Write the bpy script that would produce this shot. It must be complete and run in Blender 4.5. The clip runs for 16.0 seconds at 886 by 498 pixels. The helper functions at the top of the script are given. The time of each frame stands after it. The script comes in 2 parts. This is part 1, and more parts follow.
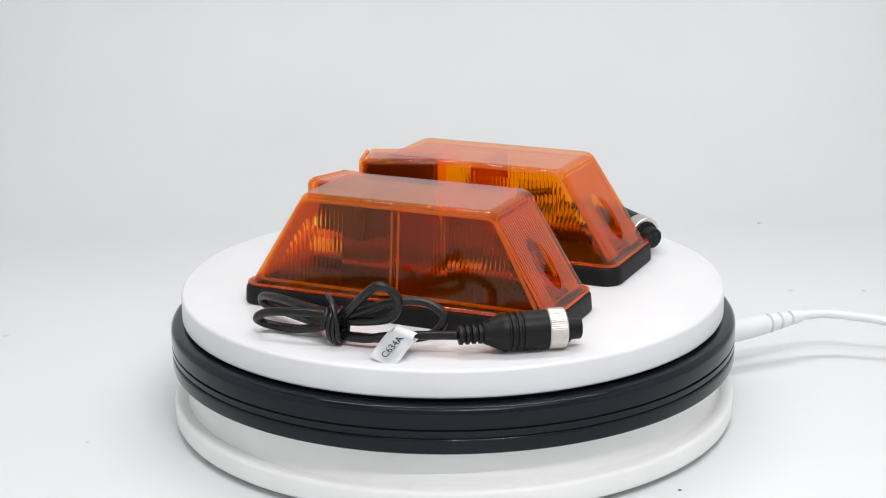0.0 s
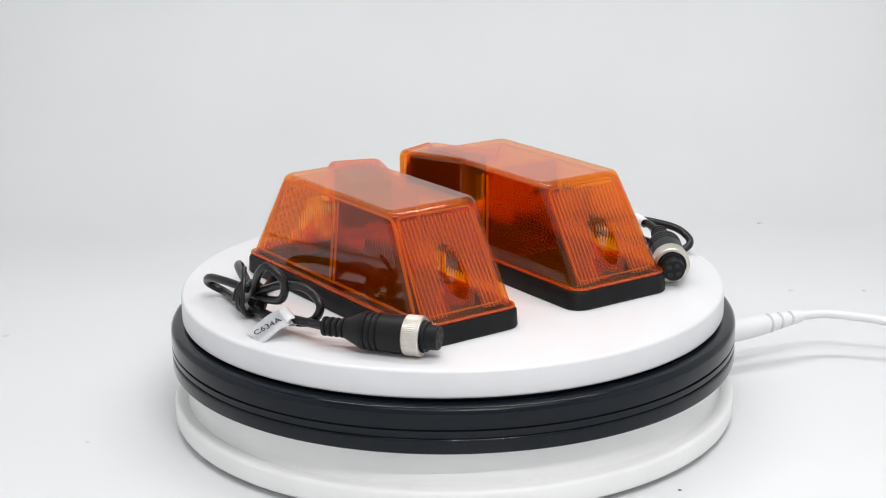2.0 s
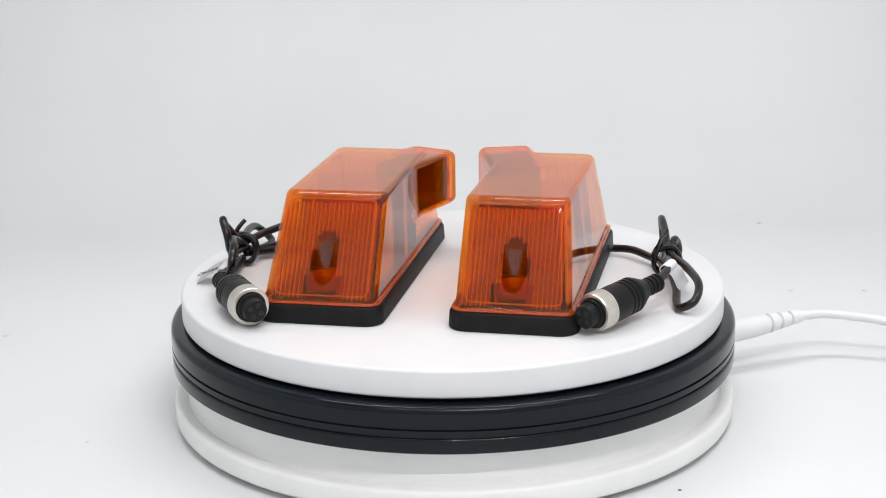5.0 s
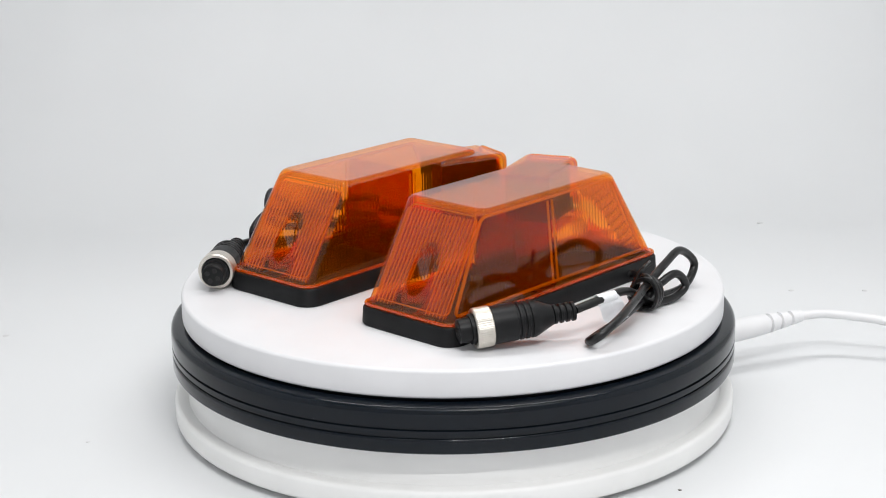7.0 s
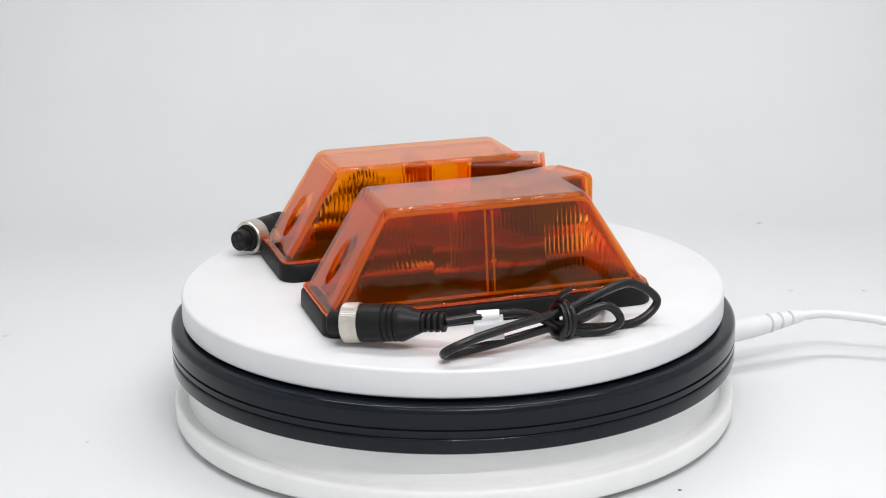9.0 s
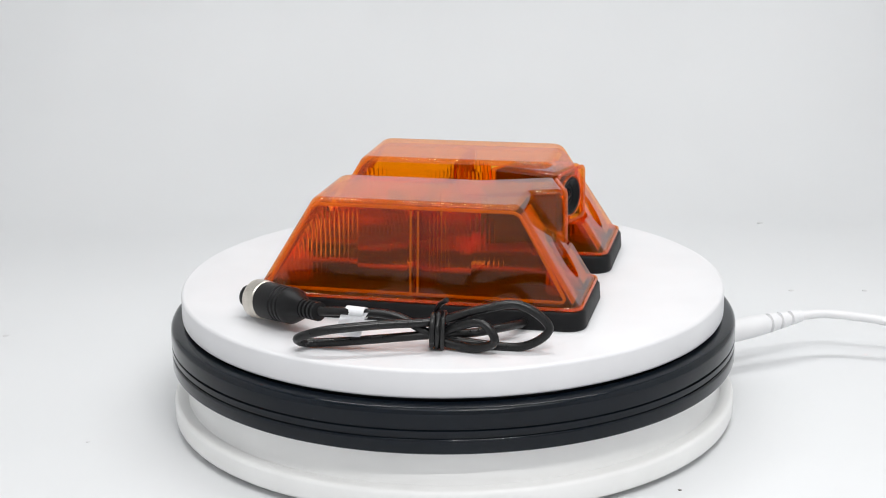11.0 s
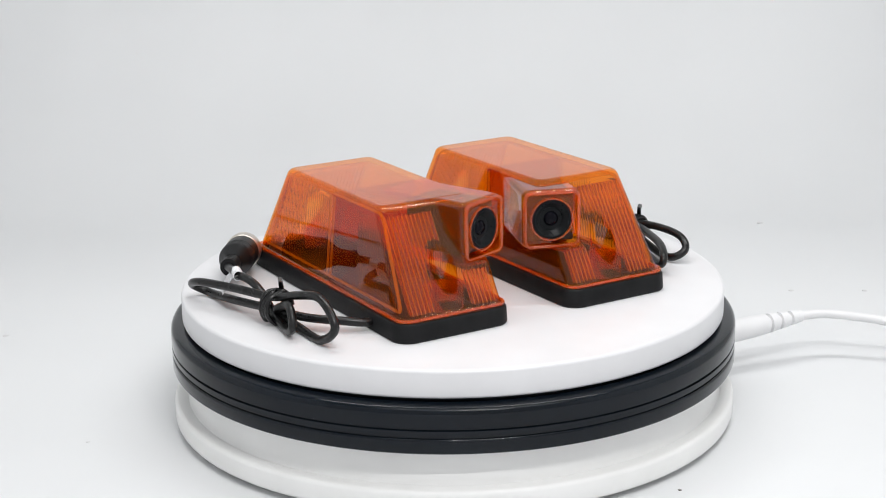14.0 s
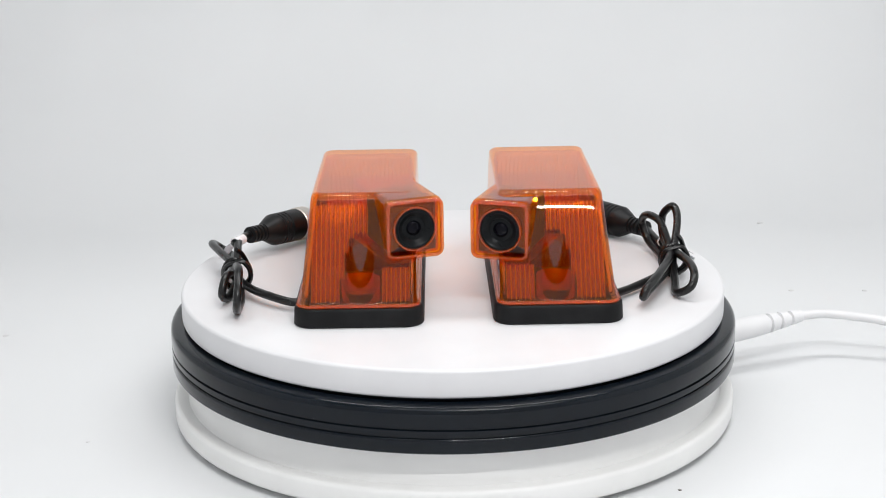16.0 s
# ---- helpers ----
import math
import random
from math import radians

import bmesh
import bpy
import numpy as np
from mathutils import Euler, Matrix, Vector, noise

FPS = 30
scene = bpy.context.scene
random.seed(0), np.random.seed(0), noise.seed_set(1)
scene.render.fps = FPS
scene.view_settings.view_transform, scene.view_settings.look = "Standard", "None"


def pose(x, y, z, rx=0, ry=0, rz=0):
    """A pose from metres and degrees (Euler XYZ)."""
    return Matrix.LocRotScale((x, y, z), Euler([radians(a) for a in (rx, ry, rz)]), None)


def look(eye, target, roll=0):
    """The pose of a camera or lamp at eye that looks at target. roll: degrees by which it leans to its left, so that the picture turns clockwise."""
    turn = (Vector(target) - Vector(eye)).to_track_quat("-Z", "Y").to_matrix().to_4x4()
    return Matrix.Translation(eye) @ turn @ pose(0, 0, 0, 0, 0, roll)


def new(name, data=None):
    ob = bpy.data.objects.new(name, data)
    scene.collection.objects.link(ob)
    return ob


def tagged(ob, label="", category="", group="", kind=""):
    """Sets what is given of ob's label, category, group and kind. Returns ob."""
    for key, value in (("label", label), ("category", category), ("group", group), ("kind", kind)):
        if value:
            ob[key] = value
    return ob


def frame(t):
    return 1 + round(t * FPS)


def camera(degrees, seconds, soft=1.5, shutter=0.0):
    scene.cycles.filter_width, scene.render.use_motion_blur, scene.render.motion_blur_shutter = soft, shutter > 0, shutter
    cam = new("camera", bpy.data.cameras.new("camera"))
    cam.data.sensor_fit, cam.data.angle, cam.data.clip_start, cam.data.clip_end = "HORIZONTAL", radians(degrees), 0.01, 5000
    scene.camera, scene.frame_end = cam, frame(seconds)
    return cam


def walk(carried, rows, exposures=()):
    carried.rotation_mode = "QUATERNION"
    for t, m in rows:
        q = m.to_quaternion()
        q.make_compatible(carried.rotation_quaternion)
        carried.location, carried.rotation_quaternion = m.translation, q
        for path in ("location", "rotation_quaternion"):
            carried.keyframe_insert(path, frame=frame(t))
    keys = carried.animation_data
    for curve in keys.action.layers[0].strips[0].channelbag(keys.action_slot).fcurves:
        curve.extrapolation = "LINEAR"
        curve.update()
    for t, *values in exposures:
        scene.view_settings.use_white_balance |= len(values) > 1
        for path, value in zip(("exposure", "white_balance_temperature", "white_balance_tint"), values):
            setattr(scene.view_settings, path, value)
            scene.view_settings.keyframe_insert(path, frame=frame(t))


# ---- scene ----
cam = camera(30.83, 16.0, soft=1.0)
EYE = Vector((0.0, -0.7159, 0.2811))
AIM = EYE + Vector((-0.005533, 0.961203, -0.275785))
walk(cam, [(0.0, look(EYE, AIM, -0.86)), (16.0, look(EYE, AIM, -0.86))])

# turntable: clockwise seen from above, degrees a second
RATE = 15.261
TOP = 0.062           # height of the platter's top above the table


# ---- light ----
world = bpy.data.worlds.new("room_light")
world.use_nodes = True
scene.world = world
world.node_tree.nodes["Background"].inputs[0].default_value = (0.97, 0.975, 1.0, 1)
world.node_tree.nodes["Background"].inputs[1].default_value = 0.60
scene.view_settings.exposure = 0.05
scene.cycles.transparent_max_bounces = 40
scene.cycles.max_bounces, scene.cycles.transmission_bounces = 24, 24


def area(name, at, to, sx, sy, watts, colour=(1, 1, 1)):
    lamp = bpy.data.lights.new(name, "AREA")
    lamp.shape, lamp.size, lamp.size_y, lamp.energy, lamp.color = "RECTANGLE", sx, sy, watts, colour
    ob = new(name, lamp)
    ob.matrix_world = look(at, to)
    return ob


area("led_strip_front", (0.10, -0.48, 0.612), (0.10, -0.08, 0.06), 0.25, 0.0018, 1.7, (1.0, 0.995, 0.99))
# broad fill added overhead to soften the front light, no known fixture
area("soft_front_fill", (0.06, -0.31, 0.655), (0.04, -0.13, 0), 0.66, 0.18, 1.15, (1.0, 0.995, 0.99))
area("led_strip_back", (0.03, 0.055, 0.645), (0.03, 0.0, 0), 0.66, 0.03, 1.8, (1.0, 0.995, 0.99))


# ---- materials ----
def material(name):
    m = bpy.data.materials.new(name)
    m.use_nodes = True
    nt = m.node_tree
    return m, nt, nt.nodes["Principled BSDF"]


def link(nt, a, b):
    nt.links.new(a, b)


def noise_node(nt, scale, detail=3.0, coord="Object"):
    tc = nt.nodes.new("ShaderNodeTexCoord")
    n = nt.nodes.new("ShaderNodeTexNoise")
    n.inputs["Scale"].default_value, n.inputs["Detail"].default_value = scale, detail
    link(nt, tc.outputs[coord], n.inputs["Vector"])
    return n


def ramp(nt, src, stops):
    r = nt.nodes.new("ShaderNodeValToRGB")
    el = r.color_ramp.elements
    while len(el) < len(stops):
        el.new(0.5)
    for e, (p, c) in zip(el, stops):
        e.position, e.color = p, (*c, 1)
    link(nt, src, r.inputs["Fac"])
    return r


def surface(name, dark, light, rough, metal=0.0, scale=60.0, bump=0.0, bump_scale=900.0, rough_var=0.08, spec=0.5):
    """A surface whose colour and gloss vary softly, with a fine relief."""
    m, nt, b = material(name)
    n = noise_node(nt, scale)
    link(nt, ramp(nt, n.outputs["Fac"], [(0.3, dark), (0.7, light)]).outputs["Color"], b.inputs["Base Color"])
    v = nt.nodes.new("ShaderNodeMapRange")
    v.inputs["To Min"].default_value, v.inputs["To Max"].default_value = rough - rough_var, rough + rough_var
    n2 = noise_node(nt, scale * 4)
    link(nt, n2.outputs["Fac"], v.inputs["Value"])
    link(nt, v.outputs["Result"], b.inputs["Roughness"])
    b.inputs["Metallic"].default_value = metal
    b.inputs["Specular IOR Level"].default_value = spec
    if bump:
        n3 = noise_node(nt, bump_scale)
        bp = nt.nodes.new("ShaderNodeBump")
        bp.inputs["Strength"].default_value, bp.inputs["Distance"].default_value = bump, 0.0003
        link(nt, n3.outputs["Fac"], bp.inputs["Height"])
        link(nt, bp.outputs["Normal"], b.inputs["Normal"])
    return m


def schlick(nt, base, most):
    """Gloss that rises towards grazing views, the same on both sides of a sheet."""
    lw = nt.nodes.new("ShaderNodeLayerWeight")
    lw.inputs["Blend"].default_value = 0.5
    pw = nt.nodes.new("ShaderNodeMath")
    pw.operation = "POWER"
    pw.inputs[1].default_value = 4.0
    link(nt, lw.outputs["Facing"], pw.inputs[0])
    mr = nt.nodes.new("ShaderNodeMapRange")
    mr.inputs["To Min"].default_value, mr.inputs["To Max"].default_value = base, most
    link(nt, pw.outputs["Value"], mr.inputs["Value"])
    return mr.outputs["Result"]


def mixed(nt, fac, a, b):
    mix = nt.nodes.new("ShaderNodeMixShader")
    if isinstance(fac, float):
        mix.inputs["Fac"].default_value = fac
    else:
        link(nt, fac, mix.inputs["Fac"])
    link(nt, a, mix.inputs[1])
    link(nt, b, mix.inputs[2])
    return mix.outputs["Shader"]


def see_through(name, tint, gloss, rough, graze=0.8, shine=(1, 1, 1), body=0.0, pigment=(1, 0.25, 0.03), bend=0.0, ior=1.2):
    """Moulded tinted plastic: straight and bent light through it, a little pigment, and gloss."""
    m, nt, b = material(name)
    nt.nodes.remove(b)
    out = nt.nodes["Material Output"]

    def node(kind, colour, rough=None):
        n = nt.nodes.new(kind)
        n.inputs["Color"].default_value = (*colour, 1)
        if rough is not None:
            n.inputs["Roughness"].default_value = rough
        return n

    shader = node("ShaderNodeBsdfTransparent", tint).outputs["BSDF"]
    if bend:
        glass = node("ShaderNodeBsdfRefraction", tint, 0.02)
        glass.inputs["IOR"].default_value = ior
        shader = mixed(nt, bend, shader, glass.outputs["BSDF"])
    if body:
        soft = mixed(nt, 0.55, node("ShaderNodeBsdfDiffuse", pigment).outputs["BSDF"], node("ShaderNodeBsdfTranslucent", pigment).outputs["BSDF"])
        shader = mixed(nt, body, shader, soft)
    gl = node("ShaderNodeBsdfGlossy", shine, rough)
    n = noise_node(nt, 90.0)
    bp = nt.nodes.new("ShaderNodeBump")
    bp.inputs["Strength"].default_value, bp.inputs["Distance"].default_value = 0.02, 0.0004
    link(nt, n.outputs["Fac"], bp.inputs["Height"])
    link(nt, bp.outputs["Normal"], gl.inputs["Normal"])
    link(nt, mixed(nt, schlick(nt, gloss, graze), shader, gl.outputs["BSDF"]), out.inputs["Surface"])
    return m


SHEET = surface("white_sheet", (0.72, 0.73, 0.74), (0.76, 0.77, 0.78), 0.55, scale=5, bump=0.05, bump_scale=400)
WALL = surface("white_lining", (0.70, 0.71, 0.71), (0.74, 0.745, 0.745), 0.7, scale=4)
PLATTER = surface("white_platter", (0.70, 0.70, 0.715), (0.735, 0.735, 0.75), 0.38, scale=40, bump=0.04)
IVORY = surface("white_moulded", (0.83, 0.83, 0.82), (0.87, 0.87, 0.86), 0.42, scale=40, bump=0.04)
BAND = surface("dark_band", (0.0020, 0.0042, 0.0075), (0.0034, 0.0062, 0.0105), 0.10, scale=50, rough_var=0.02, spec=0.26)
GAP = surface("gap_black", (0.006, 0.006, 0.006), (0.009, 0.009, 0.009), 0.6)
RUBBER = surface("black_rubber", (0.005, 0.0052, 0.0058), (0.009, 0.0092, 0.010), 0.5, scale=120, bump=0.12, spec=0.2)
CABLE = surface("cable_black", (0.0035, 0.0035, 0.0038), (0.007, 0.007, 0.0072), 0.30, scale=150, spec=0.4)
PLUG = surface("plug_black", (0.0055, 0.0055, 0.006), (0.010, 0.010, 0.0108), 0.42, scale=150, bump=0.1, spec=0.22)
NICKEL = surface("nickel", (0.62, 0.58, 0.52), (0.72, 0.68, 0.62), 0.36, metal=1.0, scale=200, bump=0.06)
PAPER = surface("tag_paper", (0.78, 0.79, 0.81), (0.83, 0.84, 0.86), 0.25, scale=150)
INK = surface("tag_ink", (0.02, 0.02, 0.025), (0.03, 0.03, 0.035), 0.6)
HOUSING = surface("dark_housing", (0.018, 0.015, 0.013), (0.030, 0.025, 0.022), 0.5, scale=90)
BARREL = surface("barrel_black", (0.006, 0.007, 0.008), (0.009, 0.010, 0.011), 0.30, scale=150, spec=0.10)
OPTIC = surface("optic_glass", (0.002, 0.002, 0.004), (0.004, 0.004, 0.007), 0.10, rough_var=0.02, spec=0.10)
WHITE_CORD = surface("white_cord", (0.74, 0.74, 0.75), (0.80, 0.80, 0.81), 0.4)
CRUMB = surface("dust", (0.12, 0.11, 0.10), (0.2, 0.19, 0.18), 0.8)
LINT = surface("lint", (0.64, 0.64, 0.65), (0.70, 0.70, 0.70), 0.9)
AMBER = see_through("amber_plastic", (1.0, 0.55, 0.06), 0.034, 0.008, graze=0.80, body=0.050, pigment=(1, 0.23, 0.0))
AMBER_IN = see_through("amber_inner", (1.0, 0.96, 0.80), 0.0, 0.02, graze=0.1, shine=(1, 0.6, 0.3), body=0.0)
ROOF = see_through("amber_roof", (1.0, 0.92, 0.72), 0.0, 0.1, graze=0.1, body=0.24, pigment=(1, 0.92, 0.45))
WELL = see_through("amber_well", (1.0, 0.60, 0.18), 0.05, 0.03, graze=0.6, body=0.08, pigment=(1, 0.24, 0.01))
# denser amber for rims: light caught inside the edges, put into the pigment
EDGE_GLOW = see_through("amber_edge_glow", (1.0, 0.62, 0.20), 0.06, 0.06, graze=0.5, body=0.30, pigment=(1, 0.22, 0.006))
# strong yellow pigment stands in for light piped along the plastic's edges
LIT_EDGE = see_through("amber_lit_edge", (1.0, 0.85, 0.40), 0.03, 0.06, graze=0.3, shine=(1, 0.6, 0.2), body=0.32, pigment=(1, 0.72, 0.02))
FLUTE = see_through("amber_flutes", (1.0, 0.95, 0.78), 0.012, 0.03, graze=0.2, shine=(1, 0.6, 0.3), body=0.02, pigment=(1, 0.45, 0.0), bend=0.9, ior=1.11)
# far more pigment than FLUTE: paints the glow of light scattered inside
END_FLUTE = see_through("amber_end_flutes", (1.0, 0.92, 0.66), 0.06, 0.05, graze=0.5, shine=(1, 0.6, 0.25), body=0.40, pigment=(1, 0.29, 0.0), bend=0.9, ior=1.15)
# yellow pigment paints the bright lines that ribs draw from overhead light
RIB_GLINT = see_through("amber_rib_glints", (1.0, 0.85, 0.45), 0.05, 0.06, graze=0.5, shine=(1, 0.7, 0.3), body=0.50, pigment=(1, 0.75, 0.15))
PARTITION = see_through("amber_partition", (0.70, 0.26, 0.03), 0.03, 0.05, graze=0.4, shine=(1, 0.6, 0.3), body=0.07, pigment=(1, 0.30, 0.0))
BOSS = see_through("amber_boss", (1.0, 0.80, 0.45), 0.12, 0.10, graze=0.4, shine=(1, 0.7, 0.5), body=0.40, pigment=(1, 0.30, 0.02))


# ---- mesh helpers (lengths in metres) ----
def part(name, bm, mat, parent=None, label="", smooth=None):
    bmesh.ops.recalc_face_normals(bm, faces=bm.faces)
    me = bpy.data.meshes.new(name)
    bm.to_mesh(me)
    bm.free()
    for m in (mat if isinstance(mat, (list, tuple)) else [mat]):
        me.materials.append(m)
    if smooth is not None:
        me.shade_smooth()
        me.set_sharp_from_angle(angle=radians(smooth))
    ob = new(name, me)
    ob.parent = parent
    if label:
        ob["label"] = label
    return ob


def lathe(profile, n=96, close=True):
    """Turned shape round z from (radius, z) pairs."""
    bm = bmesh.new()
    rings = []
    for r, z in profile:
        if r < 1e-6:
            rings.append([bm.verts.new((0, 0, z))])
        else:
            rings.append([bm.verts.new((r * math.cos(2 * math.pi * i / n), r * math.sin(2 * math.pi * i / n), z)) for i in range(n)])
    for a, b in zip(rings, rings[1:]):
        for i in range(n):
            j = (i + 1) % n
            vs = [a[i % len(a)], a[j % len(a)], b[j % len(b)], b[i % len(b)]]
            vs = list(dict.fromkeys(vs))
            if len(vs) > 2:
                bm.faces.new(vs)
    return bm


def fillet(r, z, rad, quadrant, n=5):
    """Points of a rounded outer edge; quadrant 'top' or 'bottom'."""
    out = []
    for k in range(n + 1):
        a = math.pi / 2 * k / n
        if quadrant == "top":
            out.append((r - rad + rad * math.sin(a), z - rad + rad * math.cos(a)))
        else:
            out.append((r - rad + rad * math.cos(a), z + rad - rad * math.sin(a)))
    return out


def rounded_rect(L, W, r, z, cx=0.0, cy=0.0, n=6):
    pts = []
    for k, (sx, sy) in enumerate(((1, 1), (-1, 1), (-1, -1), (1, -1))):
        for i in range(n + 1):
            a = math.pi / 2 * (k + i / n)
            pts.append((cx + sx * (L / 2 - r) + r * math.cos(a), cy + sy * (W / 2 - r) + r * math.sin(a), z))
    return pts


def loft(rings, cap_first=True, cap_last=True, bm=None):
    bm = bm or bmesh.new()
    vs = [[bm.verts.new(p) for p in r] for r in rings]
    for a, b in zip(vs, vs[1:]):
        for i in range(len(a)):
            j = (i + 1) % len(a)
            bm.faces.new((a[i], a[j], b[j], b[i]))
    if cap_first:
        bm.faces.new(vs[0])
    if cap_last:
        bm.faces.new(vs[-1])
    return bm


def tube(points, r, n=10, steps=8, bm=None, caps=True):
    """A round cord along a smooth line through the points."""
    pts = [Vector(p) for p in points]
    ext = [2 * pts[0] - pts[1]] + pts + [2 * pts[-1] - pts[-2]]
    line = []
    for i in range(1, len(ext) - 2):
        a, b, c, d = ext[i - 1:i + 3]
        for k in range(steps):
            t = k / steps
            line.append(0.5 * ((2 * b) + (c - a) * t + (2 * a - 5 * b + 4 * c - d) * t * t + (3 * b - a - 3 * c + d) * t ** 3))
    line.append(pts[-1])
    bm = bm or bmesh.new()
    side, rings = None, []
    for i, p in enumerate(line):
        d = (line[min(i + 1, len(line) - 1)] - line[max(i - 1, 0)]).normalized()
        if side is None:
            side = d.cross(Vector((0, 0, 1)))
            if side.length < 1e-3:
                side = Vector((1, 0, 0))
        side = (side - d * side.dot(d)).normalized()
        up = d.cross(side)
        rings.append([p + r * (math.cos(2 * math.pi * k / n) * side + math.sin(2 * math.pi * k / n) * up) for k in range(n)])
    return loft(rings, caps, caps, bm)


def moved(bm, m):
    bmesh.ops.transform(bm, matrix=m, verts=bm.verts)
    return bm


def carved(ob, *cutters, mode="DIFFERENCE"):
    """Cuts ob's mesh by the cutters for good and removes them."""
    for c in cutters:
        mod = ob.modifiers.new("cut", "BOOLEAN")
        mod.operation, mod.object, mod.solver = mode, c, "EXACT"
    bpy.context.view_layer.update()
    me = bpy.data.meshes.new_from_object(ob.evaluated_get(bpy.context.evaluated_depsgraph_get()))
    ob.modifiers.clear()
    ob.data = me
    for c in cutters:
        bpy.data.objects.remove(c)
    me.shade_smooth()
    me.set_sharp_from_angle(angle=radians(40))
    mod = ob.modifiers.new("even", "WEIGHTED_NORMAL")
    mod.weight, mod.keep_sharp = 100, True
    bpy.context.view_layer.update()
    ob.data = bpy.data.meshes.new_from_object(ob.evaluated_get(bpy.context.evaluated_depsgraph_get()))
    ob.modifiers.clear()
    return ob


def rounded_box(x0, x1, y0, y1, z0, z1, r, seg=3):
    bm = bmesh.new()
    bmesh.ops.create_cube(bm, size=1.0, matrix=Matrix.Translation(((x0 + x1) / 2, (y0 + y1) / 2, (z0 + z1) / 2)) @ Matrix.Diagonal((x1 - x0, y1 - y0, z1 - z0, 1)))
    if r:
        bmesh.ops.bevel(bm, geom=bm.edges, offset=r, segments=seg, affect="EDGES", profile=0.5)
    return bm


# ---- setting: light box ----
def light_box():
    # seamless floor and back in one sweep
    bm = bmesh.new()
    prof = [(-1.4, 0.0)] + [(y, 0.0) for y in (-0.6, -0.3, 0.0, 0.2)]
    yb, rad = BACK, SWEEP
    for k in range(17):
        a = math.pi / 2 * k / 16
        prof.append((yb - rad + rad * math.sin(a), rad - rad * math.cos(a)))
    prof += [(yb, 0.4), (yb, 0.66)]
    under = [(y + 0.004 * min(1, z / 0.05), z - 0.004 * (1 - min(1, z / rad))) for y, z in prof][::-1]
    loop = prof + under
    ends = [[bm.verts.new((x, y, z)) for y, z in loop] for x in (-0.62, 0.62)]
    for i in range(len(loop)):
        j = (i + 1) % len(loop)
        bm.faces.new((ends[0][i], ends[1][i], ends[1][j], ends[0][j]))
    tagged(part("backdrop", bm, SHEET, smooth=40), "smooth white seamless backdrop sheet", kind="structure")
    for name, x0, x1 in (("wall_west", -0.535, -0.522), ("wall_east", 0.522, 0.535)):
        tagged(part(name, rounded_box(x0, x1, -0.53, BACK + 0.01, 0.002, 0.66, 0), WALL), "white inner wall of a photo light box", kind="structure")
    tagged(part("ceiling", rounded_box(-0.535, 0.535, -0.53, BACK + 0.02, 0.662, 0.675, 0), WALL), "white ceiling of a photo light box", kind="structure")


BACK, SWEEP = 0.50, 0.18
light_box()


# ---- the turntable ----
def turntable():
    t = tagged(new("turntable"), "round white motorised turntable with a dark band, on the white sheet", "turntable")
    plat = lathe([(0, TOP - 0.012)] + [(0.1205, TOP - 0.012)] + fillet(0.125, TOP - 0.012, 0.0012, "bottom")[::-1] + fillet(0.125, TOP, 0.0016, "top")[::-1] + [(0, TOP)], 160)
    platter = part("platter", plat, PLATTER, t, "smooth matt white rotating disc", smooth=35)
    band = [(0.118, TOP - 0.0135), (0.1262, TOP - 0.0135)]
    band += fillet(0.1305, TOP - 0.0138, 0.003, "top")
    band += [(0.1305, TOP - 0.0222), (0.1297, TOP - 0.0226), (0.1297, TOP - 0.0231), (0.1305, TOP - 0.0235),
             (0.1305, TOP - 0.0256), (0.1295, TOP - 0.0260), (0.1295, TOP - 0.0268)]
    band += fillet(0.1305, TOP - 0.0268, 0.0012, "top")
    band += fillet(0.1305, TOP - 0.0335, 0.0012, "bottom") + [(0.118, TOP - 0.0335)]
    part("band", lathe(band, 160), BAND, t, "dark grey plastic band with two grooves", smooth=35)
    part("gap_ring", lathe([(0.10, TOP - 0.0119), (0.1215, TOP - 0.0119), (0.1215, TOP - 0.0140), (0.10, TOP - 0.0140)], 96), GAP, t, "black shadow gap ring")
    neck = [(0.115, TOP - 0.032), (0.1234, TOP - 0.032), (0.1234, TOP - 0.0474), (0.1246, TOP - 0.0496), (0.115, TOP - 0.0496)]
    part("neck", lathe(neck, 160), IVORY, t, smooth=35)
    foot = [(0, TOP - 0.0492), (0.120, TOP - 0.0492)] + fillet(0.1306, TOP - 0.0492, 0.002, "top") + fillet(0.1306, TOP - 0.0596, 0.0025, "bottom") + [(0, TOP - 0.0596)]
    part("foot", lathe(foot, 160), IVORY, t, smooth=35)
    pads = lathe([(0, 0), (0.108, 0), (0.108, 0.0028), (0, 0.0028)], 48)
    part("foot_pad", pads, RUBBER, t, "black rubber pad")
    return t, platter


table, platter = turntable()


# ---- beacon lamps ----
ZB, ZT = 0.0085, 0.0515          # amber cover's lower and upper edge above the platter
SLOPE = 0.0265 / (ZT - ZB)


def cover_half(z):
    return 0.0715 - (z - ZB) * SLOPE


def cover_ring(z, inset=0.0, r=0.005, up=0.0):
    k = (z - ZB) / (ZT - ZB)
    return rounded_rect(2 * (cover_half(z) - inset), 0.050 - 0.0048 * k - 2 * inset, max(r - inset, 0.0012), z + up, cy=-0.0020 * k)


def side_y(z, outer, inset):
    k = (z - ZB) / (ZT - ZB)
    h = 0.025 - 0.0024 * k - inset
    return -0.0020 * k + (h if outer else -h)


def cover_profile(inset, zmax, rad):
    rings = []
    n = 6
    for k in range(n + 1):
        a = math.pi / 2 * k / n
        rings.append((zmax - rad + rad * math.sin(a), inset + rad * (1 - math.cos(a))))
    return rings


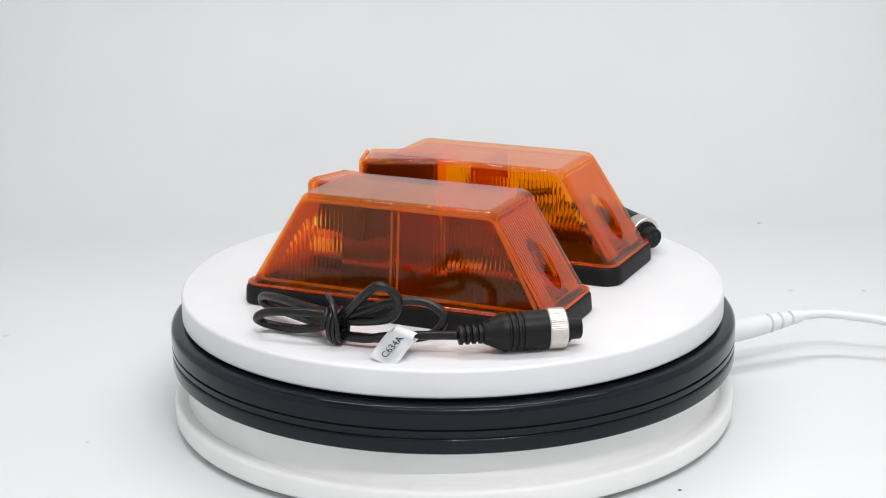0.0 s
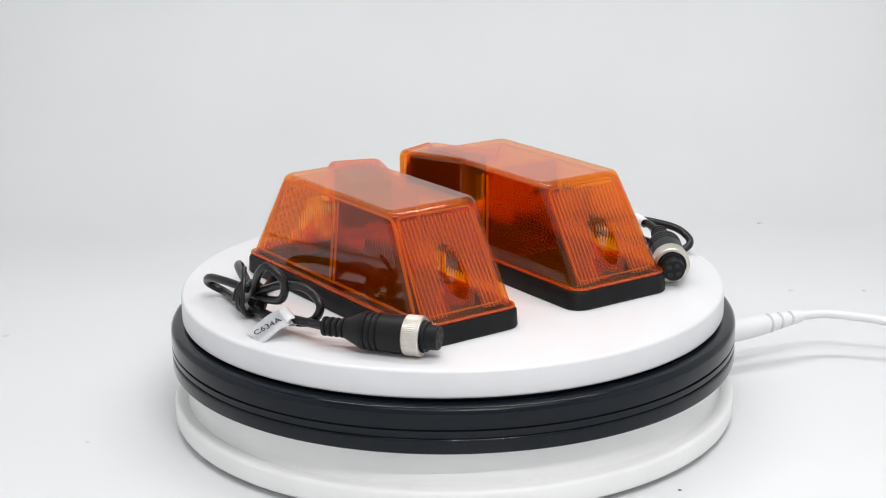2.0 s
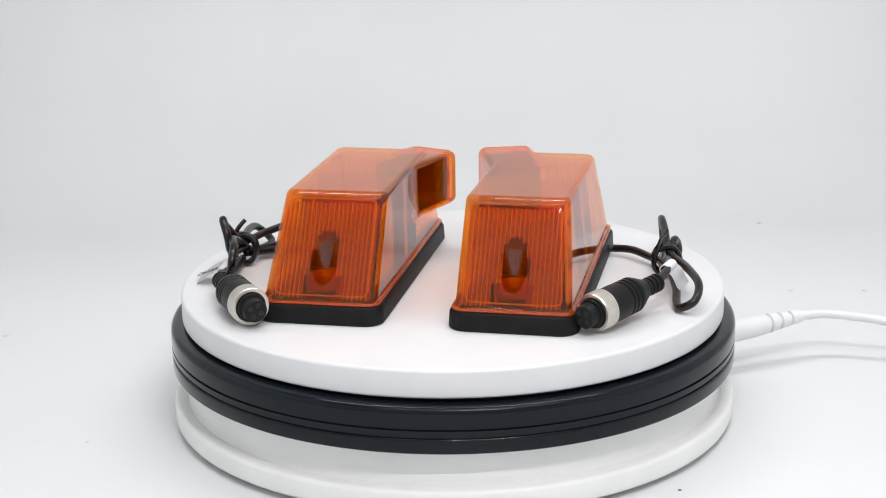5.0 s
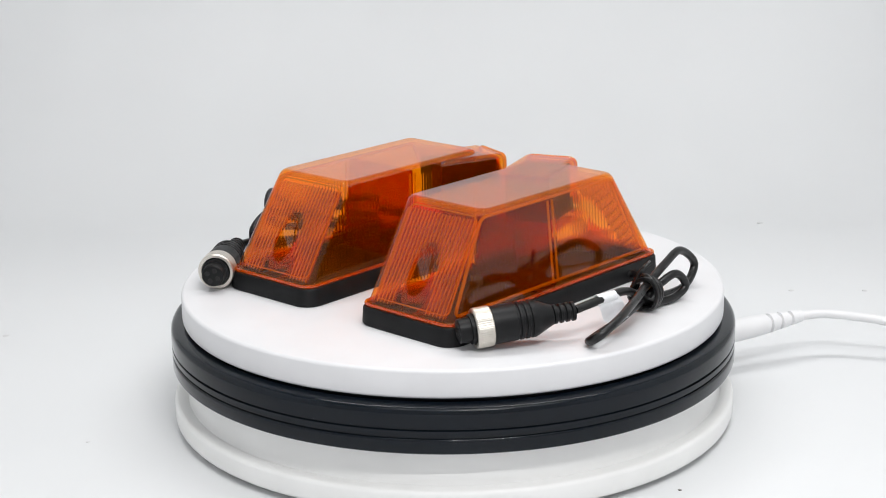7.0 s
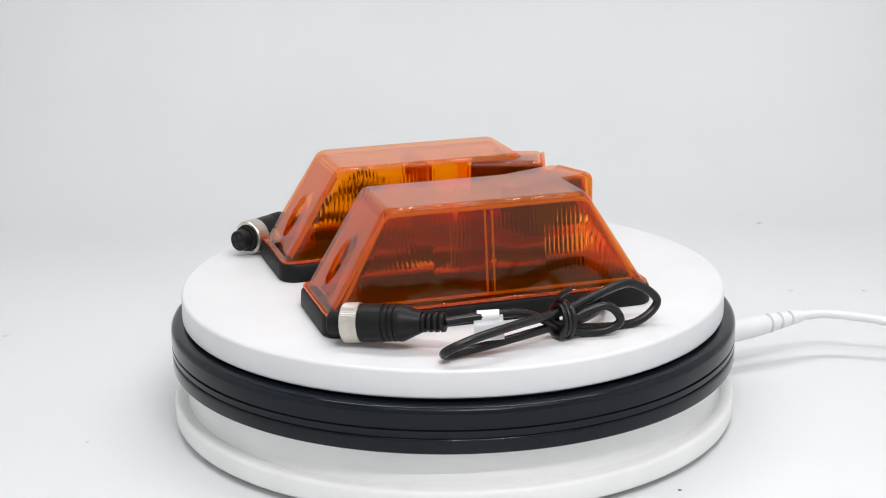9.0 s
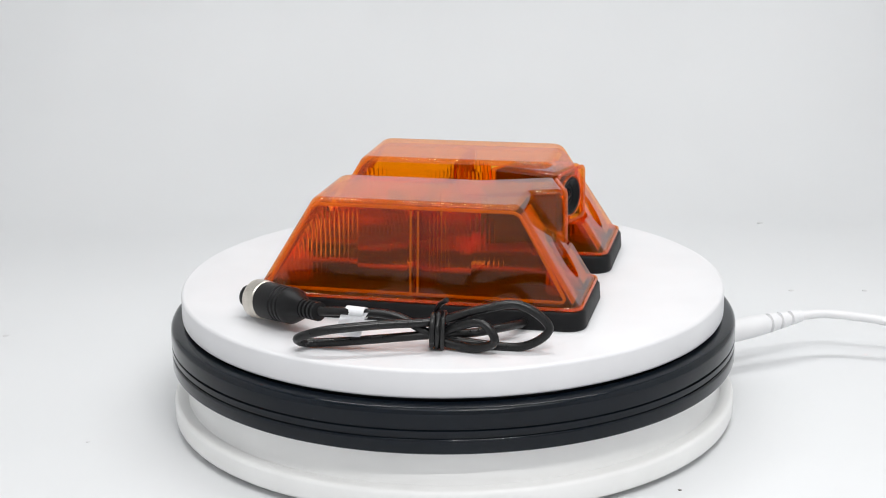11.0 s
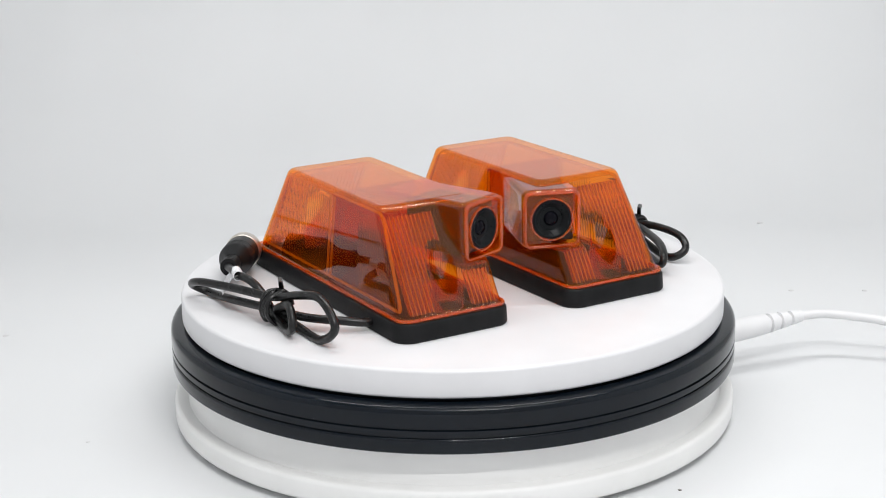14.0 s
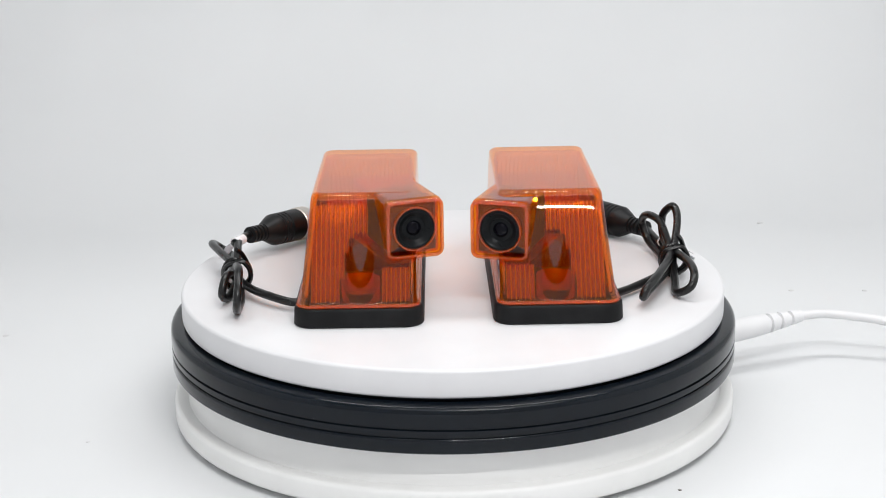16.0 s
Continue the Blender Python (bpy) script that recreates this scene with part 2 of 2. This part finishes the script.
def flutes(side, bottom, top, s):
    """Fine half-round ribs on the inside of one face of the cover."""
    bm = bmesh.new()
    pitch, inset = 0.0020, 0.0020
    deep = 0.0006 if side in ("outer", "inner") else 0.0008
    steps = (0.0, 0.11, 0.25, 0.4, 0.6, 0.75, 0.89, 1.0)
    arc = [(u - 0.5, math.sin(math.pi * u)) for u in steps]

    def rib(z0, z1, point):
        a, b = [[bm.verts.new(point(pitch * u, inset + deep * v, z)) for u, v in arc] for z in (z0, z1)]
        for k in range(len(arc) - 1):
            face = bm.faces.new((a[k], a[k + 1], b[k + 1], b[k]))
            # end ribs: the two outermost strips carry the painted glint
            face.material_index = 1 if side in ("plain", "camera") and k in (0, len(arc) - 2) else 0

    if side in ("outer", "inner"):
        out = side == "outer"
        count = int(0.131 / pitch)
        for i in range(count):
            x = (i - (count - 1) / 2) * pitch
            zl = min(top, ZB + (0.0715 - 0.0060 - abs(x)) / SLOPE)
            if not out and -0.066 < x < -0.014:
                zl = min(zl, 0.0225)
            if zl > bottom + 0.002 and abs(x) > 0.0022:
                rib(bottom, zl, lambda u, d, z: (x + u, s * side_y(z, out, d), z))
    else:
        e = 1 if side == "plain" else -1
        count = int(0.0425 / pitch)
        for i in range(count):
            y = (i - (count - 1) / 2) * pitch - 0.001
            well = abs(y + 0.0008)
            spans = [(bottom if well > 0.0085 else 0.0185 if well > 0.0059 else ZB + (0.0103 + math.sqrt(0.0059 ** 2 - well ** 2)) / SLOPE + 0.0012, top)]
            if e < 0 and y < -0.0045:
                spans = [(bottom, 0.0225)] if well > 0.0085 else []
            for z0, z1 in spans:
                rib(z0, z1, lambda u, d, z: (e * (cover_half(z) - 1.15 * d), s * (y + u), z))
    return bm


def panel_edge_glow(side, s):
    """A line framing the fluted field of one face, painting its edge light."""
    d, z0, z1 = 0.0022, 0.0112, 0.0482
    if side in ("outer", "inner"):
        out = side == "outer"
        line = [(-(cover_half(z0) - 0.0038), z0), (cover_half(z0) - 0.0038, z0), (cover_half(z1) - 0.0022, z1), (-(cover_half(z1) - 0.0022), z1)]
        pts = [Vector((x, s * side_y(z, out, d), z)) for x, z in line]
    else:
        e = 1 if side == "plain" else -1
        pts = [Vector((e * (cover_half(z) - d), s * (y - 0.002 * (z - ZB) / (ZT - ZB)), z)) for y, z in ((-0.0205, z0), (0.0205, z0), (0.0188, z1), (-0.0188, z1))]
    path = []
    for i in range(4):
        a, b, c = pts[i - 1], pts[i], pts[(i + 1) % 4]
        path += [b + (a - b).normalized() * 0.003, b + (a - b).normalized() * 0.0016 + (c - b).normalized() * 0.0002, b + (a - b).normalized() * 0.0002 + (c - b).normalized() * 0.0016, b + (c - b).normalized() * 0.003]
    path.append(path[0])
    return tube(path, 0.0008 if side == "outer" else 0.0004, 8, 1, caps=False)


def screw_well(e, s, r=0.0059):
    """The wall of an upright round notch in a sloping end face."""
    bm = bmesh.new()
    xc, n, rows = e * 0.0612, 40, 8
    floor_z = 0.0125 if r < 0.007 else 0.0088
    grid = []
    highest = 1.0 if r < 0.007 else 0.0185
    for i in range(n + 1):
        a = 2 * math.pi * i / n
        x, y = xc + r * math.cos(a), r * math.sin(a) - 0.0008
        top = max(ZB + (0.0715 - (0.0 if r < 0.007 else 0.0021) - abs(x)) / SLOPE, floor_z)
        top = min(top, highest)
        grid.append([bm.verts.new((x, s * y, floor_z + (top - floor_z) * k / rows)) for k in range(rows + 1)])
    for a, b in zip(grid, grid[1:]):
        for k in range(rows):
            bm.faces.new((a[k], b[k], b[k + 1], a[k + 1]))
    bmesh.ops.remove_doubles(bm, verts=bm.verts, dist=1e-6)
    return bm


def hood_matrix(s, high):
    f = Vector((-math.cos(radians(20)), -s * math.sin(radians(20)), 0))
    side = Vector((0, 0, 1)).cross(f)
    m = Matrix((f, side, Vector((0, 0, 1)))).transposed().to_4x4()
    m.translation = (-0.0552, -s * 0.0244, high)
    return m


def connector(parent, back, front, roll):
    """Round four-pole cable socket from its cable end to its face."""
    back, front = Vector(back), Vector(front)
    m = Matrix.Translation(back) @ (front - back).to_track_quat("Z", "Y").to_matrix().to_4x4() @ Matrix.Rotation(radians(roll), 4, "Z")
    ln = (front - back).length
    k = ln / 0.052
    body = [(0, 0.0105 * k), (0.0042, 0.0105 * k), (0.0048, 0.012 * k), (0.0072, 0.0175 * k), (0.0078, 0.019 * k)]
    for i in range(3):
        z = (0.0205 + 0.0026 * i) * k
        body += [(0.0078, z), (0.0072, z + 0.0004), (0.0072, z + 0.0010), (0.0078, z + 0.0014)]
    body += [(0.0079, 0.031 * k), (0.0079, 0.0375 * k), (0.0074, 0.038 * k), (0.0, 0.038 * k)]
    b = part("plug_body", moved(lathe(body, 40), m), PLUG, parent, "black moulded plug body with grip grooves", smooth=40)
    relief = [(0.0, 0.0)]
    for i in range(4):
        z = (0.0002 + 0.0027 * i) * k
        relief += [(0.0031, z), (0.0040, z + 0.0003), (0.0041, z + 0.0015), (0.0033, z + 0.0019)]
    relief += [(0.0034, 0.0112 * k), (0, 0.0112 * k)]
    part("strain_relief", moved(lathe(relief, 24), m), PLUG, parent, "ribbed black strain relief", smooth=40)
    bm = bmesh.new()
    n = 120
    prof = [(0.0066, 0.0376), (0.0079, 0.0376), (0.0083, 0.0380), (0.0083, 0.0446), (0.0079, 0.0452), (0.0067, 0.0452), (0.0066, 0.0400)]
    rings = []
    for j, (r, z) in enumerate(prof):
        knurl = 0.00006 if j in (2, 3) else 0.0
        rings.append([((r + (knurl if i % 2 else -knurl)) * math.cos(2 * math.pi * i / n), (r + (knurl if i % 2 else -knurl)) * math.sin(2 * math.pi * i / n), z * k) for i in range(n)])
    loft(rings, False, False, bm)
    part("coupling_ring", moved(bm, m), NICKEL, parent, "knurled nickel coupling ring", smooth=25)
    face = [(0.0, 0.038), (0.0062, 0.038), (0.0062, 0.0468), (0.0052, 0.0470), (0.0050, 0.0516), (0.0046, 0.0520), (0.0, 0.0520)]
    part("insert", moved(lathe([(r, z * k) for r, z in face], 32), m), PLUG, parent, "black socket insert", smooth=40)
    for i in range(4):
        a = math.pi / 4 + i * math.pi / 2
        hole = lathe([(0, 0.0519 * k), (0.0012, 0.0519 * k), (0.0012, 0.05225 * k), (0.0010, 0.05225 * k), (0.0009, 0.0521 * k), (0, 0.0521 * k)], 12)
        part("contact", moved(hole, m @ Matrix.Translation((0.0026 * math.cos(a), 0.0026 * math.sin(a), 0))), GAP, parent)
    return b


def beacon(label, s, high, at, turn, cord, bundle, plug, tag):
    """s: +1 when the outer side is +y of the lamp, -1 for its mirror image."""
    lamp = tagged(new("beacon_lamp"), label, "warning lamp", "pair of amber lamps")
    place = pose(at[0], at[1], 0, 0, 0, turn)
    inv = place.inverted()

    def flip(bm):
        return moved(bm, Matrix.Diagonal((1, s, 1, 1)))

    # black rubber foot
    rings = [rounded_rect(0.1475, 0.0547, 0.0077, 0.0), rounded_rect(0.1485, 0.0557, 0.0082, 0.0007), rounded_rect(0.1478, 0.0550, 0.008, 0.0072),
             rounded_rect(0.1465, 0.0537, 0.0075, 0.0082), rounded_rect(0.1440, 0.0512, 0.006, 0.0084), rounded_rect(0.1390, 0.0462, 0.004, 0.0080), rounded_rect(0.1380, 0.0452, 0.004, 0.0030)]
    part("gasket", flip(loft(rings)), RUBBER, lamp, "black rubber base gasket", smooth=35)

    # amber cover, a hollow shell with a lip
    outer = [cover_ring(ZB, -0.0008), cover_ring(ZB + 0.0013, -0.0008), cover_ring(ZB + 0.0016, -0.0004), cover_ring(ZB + 0.00165, 0.0)]
    outer += [cover_ring(z, i) for z, i in ((0.02, 0), (0.032, 0), (0.042, 0))] 
    outer += [cover_ring(z, i) for z, i in cover_profile(0.0, ZT, 0.0026)]
    inner = [cover_ring(z, 0.0018 + i) for z, i in cover_profile(0.0, ZT - 0.0018, 0.0018)][::-1]
    inner += [cover_ring(0.03, 0.0018), cover_ring(ZB, 0.0018)]
    bm = loft(outer, False, True)
    n_out = len(bm.faces)
    loft(inner, True, False, bm)
    bm.faces.ensure_lookup_table()
    for f in bm.faces[n_out:]:
        f.material_index = 1
    rim = [e for e in bm.edges if len(e.link_faces) == 1]
    bmesh.ops.bridge_loops(bm, edges=rim)
    cover = part("cover", flip(bm), [AMBER, AMBER_IN], lamp, "glossy see-through amber plastic cover")
    line = rounded_rect(0.1446, 0.0516, 0.0055, ZB + 0.0007)
    part("cover_rim", flip(tube(line + line[:1], 0.0007, 6, 1, caps=False)), EDGE_GLOW, cover, "amber rim along the foot of the cover, edge light in its colour", smooth=60)
    hm = hood_matrix(s, high)
    cuts = []
    for e in (1, -1):
        c = lathe([(0, 0.0125), (0.0059, 0.0125), (0.0059, 0.06), (0, 0.06)], 40)
        cuts.append(part("cutter", moved(c, Matrix.Translation((e * 0.0612, -0.0008 * s, 0))), AMBER))
    cuts.append(part("cutter", moved(rounded_box(-0.045, 0.016, -0.0130, 0.0130, -0.0130, 0.0130, 0.0), hm), AMBER))
    carved(cover, *cuts)
    for e, nm in ((1, "plain"), (-1, "camera")):
        part("screw_well", screw_well(e, s), WELL, cover, "oval amber screw notch", smooth=50)
        part("screw_boss", screw_well(e, s, 0.0083), BOSS, cover, "frosted amber boss round the notch", smooth=50)
        if e > 0:
            part("panel_edge_glow", panel_edge_glow(nm, s), LIT_EDGE, cover, smooth=60)
        part("end_flutes", flutes(nm, 0.0098, 0.0465, s), [END_FLUTE, RIB_GLINT], cover, "fine vertical flutes moulded in amber", smooth=70)
    lining = [cover_ring(ZT - 0.0028, 0.0030), cover_ring(ZT - 0.0021, 0.0034)]
    part("roof_lining", flip(loft(lining)), ROOF, cover, "frosted amber underside of the roof")
    for nm in ("outer", "inner"):
        if nm == "outer":
            part("panel_edge_glow", panel_edge_glow(nm, s), LIT_EDGE, cover, smooth=60)
        part("side_flutes", flutes(nm, 0.0100, 0.0455, s), FLUTE, cover, "fine vertical flutes moulded in amber", smooth=70)
        for x in (-0.0016, 0.0016):
            bm = bmesh.new()
            out = nm == "outer"
            rows = [rounded_rect(0.0009, 0.0010, 0.0003, z, cx=x, cy=side_y(z, out, 0.0021), n=2) for z in (0.0105, 0.047)]
            part("divider_rib", flip(loft(rows, True, True, bm)), LIT_EDGE, cover)

    # hood for the camera
    box = rounded_box(-0.040, 0.0, -0.0132, 0.0132, -0.0132, 0.0132, 0.0030, 4)
    hood = part("camera_hood", moved(box, hm), AMBER, lamp, "square amber hood moulded round the camera")
    hollow = part("cutter", moved(rounded_box(-0.060, -0.0016, -0.0116, 0.0116, -0.0116, 0.0116, 0.0016), hm), AMBER_IN)
    hole = part("cutter", moved(lathe([(0, -0.01), (0.0094, -0.01), (0.0094, 0.01), (0, 0.01)], 48), hm @ Matrix.Rotation(radians(90), 4, "Y")), AMBER)
    solid = part("cutter", flip(loft([cover_ring(ZB - 0.002, 0.0001), cover_ring(0.03, 0.0001)] + [cover_ring(z, i + 0.0001) for z, i in cover_profile(0.0, ZT, 0.0026)])), AMBER)
    carved(hood, hollow, hole, solid)
    ledge = part("hood_ledge", moved(rounded_box(-0.045, 0.016, -0.0142, 0.0142, -0.0136, -0.0124, 0), hm), AMBER, lamp, "amber ledge under the hood")
    block = part("cutter", flip(loft([cover_ring(ZB - 0.002, 0.0003), cover_ring(0.03, 0.0003)] + [cover_ring(z, i + 0.0003) for z, i in cover_profile(0.0, ZT, 0.0026)])), AMBER)
    carved(ledge, block, mode="INTERSECT")

    # camera inside the hood
    zx = hm @ Matrix.Rotation(radians(90), 4, "Y")
    module = part("camera_module", moved(rounded_box(-0.034, -0.0034, -0.0108, 0.0108, -0.0108, 0.0108, 0.0008), hm), HOUSING, lamp, "small black camera module")
    prof = [(0, -0.004), (0.0090, -0.004), (0.0090, -0.0002), (0.0087, 0.0003), (0.0078, 0.0003), (0.0068, -0.0006), (0.0056, -0.0010), (0.0050, -0.0018), (0.0036, -0.0018), (0.0, -0.0018)]
    part("lens_barrel", moved(lathe(prof, 48), zx), BARREL, module, "black round lens barrel", smooth=35)
    part("lens_glass", moved(lathe([(0, -0.0002), (0.0012, -0.0004), (0.0024, -0.0009), (0.0033, -0.0016), (0.0033, -0.0022), (0, -0.0022)], 32), zx), OPTIC, module, "dark domed lens glass", smooth=60)
    ringp = [(0.0094 * math.cos(2 * math.pi * i / 40), 0.0094 * math.sin(2 * math.pi * i / 40), 0.0001) for i in range(41)]
    part("hood_rim", moved(tube(ringp, 0.0005, 6, 1, caps=False), zx), EDGE_GLOW, hood, "amber ring round the lens, edge light in its colour", smooth=60)
    edge = [(z, y, 0.0003) for y, z, _ in rounded_rect(0.0242, 0.0242, 0.0028, 0.0)]
    # tube over the hood's edge, coloured as the light gathered there
    part("hood_edge", moved(tube(edge + edge[:1], 0.0009, 8, 1, caps=False), zx), EDGE_GLOW, hood, "amber edge of the hood, edge light in its colour", smooth=60)
    wall = [rounded_rect(0.0014, 2 * side_y(z, True, 0.0024) + 0.004 * (z - ZB) / (ZT - ZB), 0.0004, z, cy=-0.0020 * (z - ZB) / (ZT - ZB), n=2) for z in (0.0034, 0.03, ZT - 0.0030)]
    part("partition", flip(loft(wall)), PARTITION, lamp, "amber partition across the middle of the lamp")

    # cable, tie, plug and tag
    def local(ps):
        return [inv @ Vector((x / 1000, y / 1000, z / 1000)) for x, y, z in ps]

    part("cable", tube(local(cord), 0.00185, 10, 7), CABLE, lamp, "thin black cable looped and tied", smooth=60)
    c, d = local([bundle[0]])[0], (local([bundle[1]])[0] - local([bundle[0]])[0]).normalized()
    up = Vector((0, 0, 1))
    w = d.cross(up).normalized()
    u = w.cross(d)
    coil = []
    for i in range(34):
        a = 2 * math.pi * i / 11
        coil.append(c + d * (0.0032 * (i / 33 - 0.5) * 2) + w * 0.0062 * math.cos(a) + u * (0.0062 + 0.0006 * (i % 3)) * math.sin(a) )
    coil += [c + w * 0.003 + u * 0.009, c - d * 0.004 + u * 0.013]
    part("cable_tie", tube(coil, 0.0011, 6, 3), CABLE, lamp, "black cord wound round the cable bundle", smooth=60)
    connector(lamp, local([plug[0]])[0], local([plug[1]])[0], plug[2])
    tag(lamp, local)
    return lamp, place


def tag_a(lamp, local):
    a, b, e = [Vector(v) for v in local([TAG_A[0], TAG_A[1], TAG_A[2]])]
    flag(lamp, a, b, e, "C634A")


def tag_b(lamp, local):
    a, b, e = [Vector(v) for v in local([TAG_B[0], TAG_B[1], TAG_B[2]])]
    flag(lamp, a, b, e, "")


def flag(lamp, a, b, e, words):
    """A folded paper tag: a is where it wraps the cable, b its far end, e a point to one side."""
    ax = (b - a)
    ln = ax.length
    x = ax.normalized()
    zv = x.cross(e - a).normalized()
    if zv.z < 0:
        zv = -zv
    y = zv.cross(x)
    m = Matrix((x, y, zv)).transposed().to_4x4()
    m.translation = a
    bm = bmesh.new()
    n, wd = 12, 0.0060
    vs = []
    for i in range(n + 1):
        u = i / n
        bend = 0.0009 * math.sin(u * 5)
        vs.append([bm.verts.new((u * ln, k * wd, bend + 0.0006 * k * k)) for k in (-1, -0.5, 0, 0.5, 1)])
    for p, q in zip(vs, vs[1:]):
        for i in range(4):
            bm.faces.new((p[i], p[i + 1], q[i + 1], q[i]))
    bmesh.ops.solidify(bm, geom=bm.faces[:], thickness=0.0003)
    sheet = part("tag", moved(bm, m), PAPER, lamp, "small white paper tag with black print" if words else "small white folded paper tag", smooth=50)
    wrap = lathe([(0.0019, -0.0045), (0.0024, -0.0045), (0.0024, 0.0045), (0.0019, 0.0045)], 20)
    part("tag_wrap", moved(wrap, Matrix.Translation(a) @ (y).to_track_quat("Z", "Y").to_matrix().to_4x4()), PAPER, sheet, smooth=40)
    if words:
        cu = bpy.data.curves.new("print", "FONT")
        cu.body, cu.size, cu.align_x, cu.align_y, cu.extrude = words, 0.0044, "CENTER", "CENTER", 0.00005
        tmp = new("print", cu)
        bpy.context.view_layer.update()
        me = bpy.data.meshes.new_from_object(tmp.evaluated_get(bpy.context.evaluated_depsgraph_get()))
        bpy.data.objects.remove(tmp)
        me.transform(m @ Matrix.Translation((ln * 0.56, 0, 0.0013)) @ Matrix.Rotation(radians(TAG_TURN), 4, "Z"))
        me.materials.append(INK)
        ob = new("tag_print", me)
        ob.parent = sheet


TAG_A = [(-19, -103, 7.8), (-28.5, -115.6, 0.9), (-14, -108, 5)]
TAG_B = [(58, 84, 14.5), (63, 90, 7.0), (66, 78, 13)]
TAG_TURN = 180

CORD_A = [(-67, -44, 4), (-66, -50, 3.5), (-61, -62, 3.3), (-54, -80, 4.5), (-48, -90, 6), (-58, -78, 5), (-70, -64, 4.5), (-81, -53, 5), (-82, -54, 9), (-75, -64, 11.5), (-60, -79, 12),
          (-48, -90, 12), (-64, -87, 12.5), (-77, -82, 11), (-82, -77, 6.5), (-76, -74, 2.6), (-62, -82, 3.5), (-48, -90, 9),
          (-36, -100, 23), (-29, -102, 28), (-22, -101, 22), (-26, -99, 13), (-46, -91, 10), (-34, -95, 16), (-23, -98.5, 20), (-11, -99.5, 20), (-3.5, -101.5, 14.5), (-8.6, -101.5, 7),
          (-25, -98, 4), (-46, -92, 4), (-36, -97, 4), (-26, -100, 6), (-12, -104, 7.5), (1.9, -107.7, 8.6)]
CORD_B = [(-13, 79, 4), (-11.5, 84, 4), (-3, 90, 5), (12, 94, 5), (27, 95, 6), (55, 89, 4), (70, 83.5, 2.4), (79, 81.5, 2.4), (83, 85.5, 5.5), (79.5, 89.5, 8.5), (70, 93, 11), (50, 95, 12), (28, 96, 12),
          (10, 101, 17), (-5, 105, 19), (-16, 110, 10), (-6, 107, 2), (12, 99, 2.2), (26, 96, 6), (12, 105, 13), (6.5, 109.5, 6.5), (13, 105, 2.2), (26, 97, 4),
          (42, 90, 13), (59, 83.4, 14.5), (72, 74.2, 13)]

lamp_a, place_a = beacon("glossy amber camera lamp with a numbered cable tag, on white platter", -1, 0.0364, (-0.0158, -0.0411), -24.76,
                         CORD_A, [(-47.6, -91, 8.2), (-30, -98, 8.2)], [(1.8, -107.6, 8.6), (51.5, -97.8, 8.4), 20], tag_a)
lamp_b, place_b = beacon("glossy amber camera lamp with long cable loops, on white platter", 1, 0.0381, (0.0192, 0.0356), -25.47,
                         CORD_B, [(26.8, 95.6, 8), (50, 89, 8)], [(71.8, 74, 12.6), (97.5, 31.5, 8.4), 10], tag_b)


# ---- white power lead of the turntable and dust on the sheet ----
def power_lead():
    t = tagged(new("power_lead"), "white power lead plugged into the turntable", "power cable")
    m = Matrix.Translation(PLUG_A) @ (Vector(PLUG_B) - Vector(PLUG_A)).to_track_quat("Z", "Y").to_matrix().to_4x4()
    ln = (Vector(PLUG_B) - Vector(PLUG_A)).length
    prof = [(0, 0), (0.0050, 0), (0.0055, 0.001), (0.0055, ln * 0.50), (0.0051, ln * 0.60)]
    for i in range(3):
        z = ln * (0.64 + 0.11 * i)
        r = 0.0050 - 0.0006 * i
        prof += [(r, z), (r - 0.0016, z + ln * 0.006), (r - 0.0016, z + ln * 0.028), (r - 0.0001, z + ln * 0.034)]
    prof += [(0.0030, ln), (0, ln)]
    part("plug", moved(lathe(prof, 28), m), WHITE_CORD, t, "white moulded barrel plug", smooth=40)
    part("cord", tube([PLUG_B] + CORD_W, 0.0023, 10, 8), WHITE_CORD, t, smooth=60)


PLUG_A, PLUG_B = (0.122, 0.0305, 0.0195), (0.1755, 0.0545, 0.0225)
CORD_W = [(0.188, 0.0565, 0.0228), (0.203, 0.053, 0.0222), (0.2185, 0.049, 0.0205), (0.25, 0.036, 0.0155), (0.30, 0.012, 0.0105), (0.40, -0.05, 0.006), (0.50, -0.1, 0.004)]
power_lead()


def dust():
    """Specks of dust that lie on the sheet."""
    for x, y, size, mat in ((0.0931, -0.1034, 0.0008, CRUMB), (0.205, 0.316, 0.0022, LINT), (0.195, 0.167, 0.0016, LINT), (0.2366, 0.165, 0.0016, LINT), (-0.2416, 0.105, 0.0018, LINT), (-0.1653, -0.0441, 0.0010, LINT)):
        bm = bmesh.new()
        bmesh.ops.create_icosphere(bm, subdivisions=2, radius=size)
        for v in bm.verts:
            v.co *= 0.7 + 0.5 * random.random()
            v.co.z = max(v.co.z, -0.3 * size) * 0.25
        low = min(v.co.z for v in bm.verts)
        moved(bm, Matrix.Translation((x, y, -low)))
        tagged(part("dust_speck", bm, mat, smooth=60), "tiny dark speck of dust on the white sheet" if mat is CRUMB else "tiny pale grey dust speck on the white sheet", "dust", "dust on the sheet")


dust()


def motions():
    for ob, m in ((lamp_a, place_a), (lamp_b, place_b), (platter, Matrix.Identity(4))):
        lift = 0.0 if ob is platter else TOP
        rows = []
        for i in range(81):
            t = i * 0.2
            rows.append((t, Matrix.Translation((0, 0, lift)) @ Matrix.Rotation(radians(-RATE * t), 4, "Z") @ m))
        walk(ob, rows)


motions()
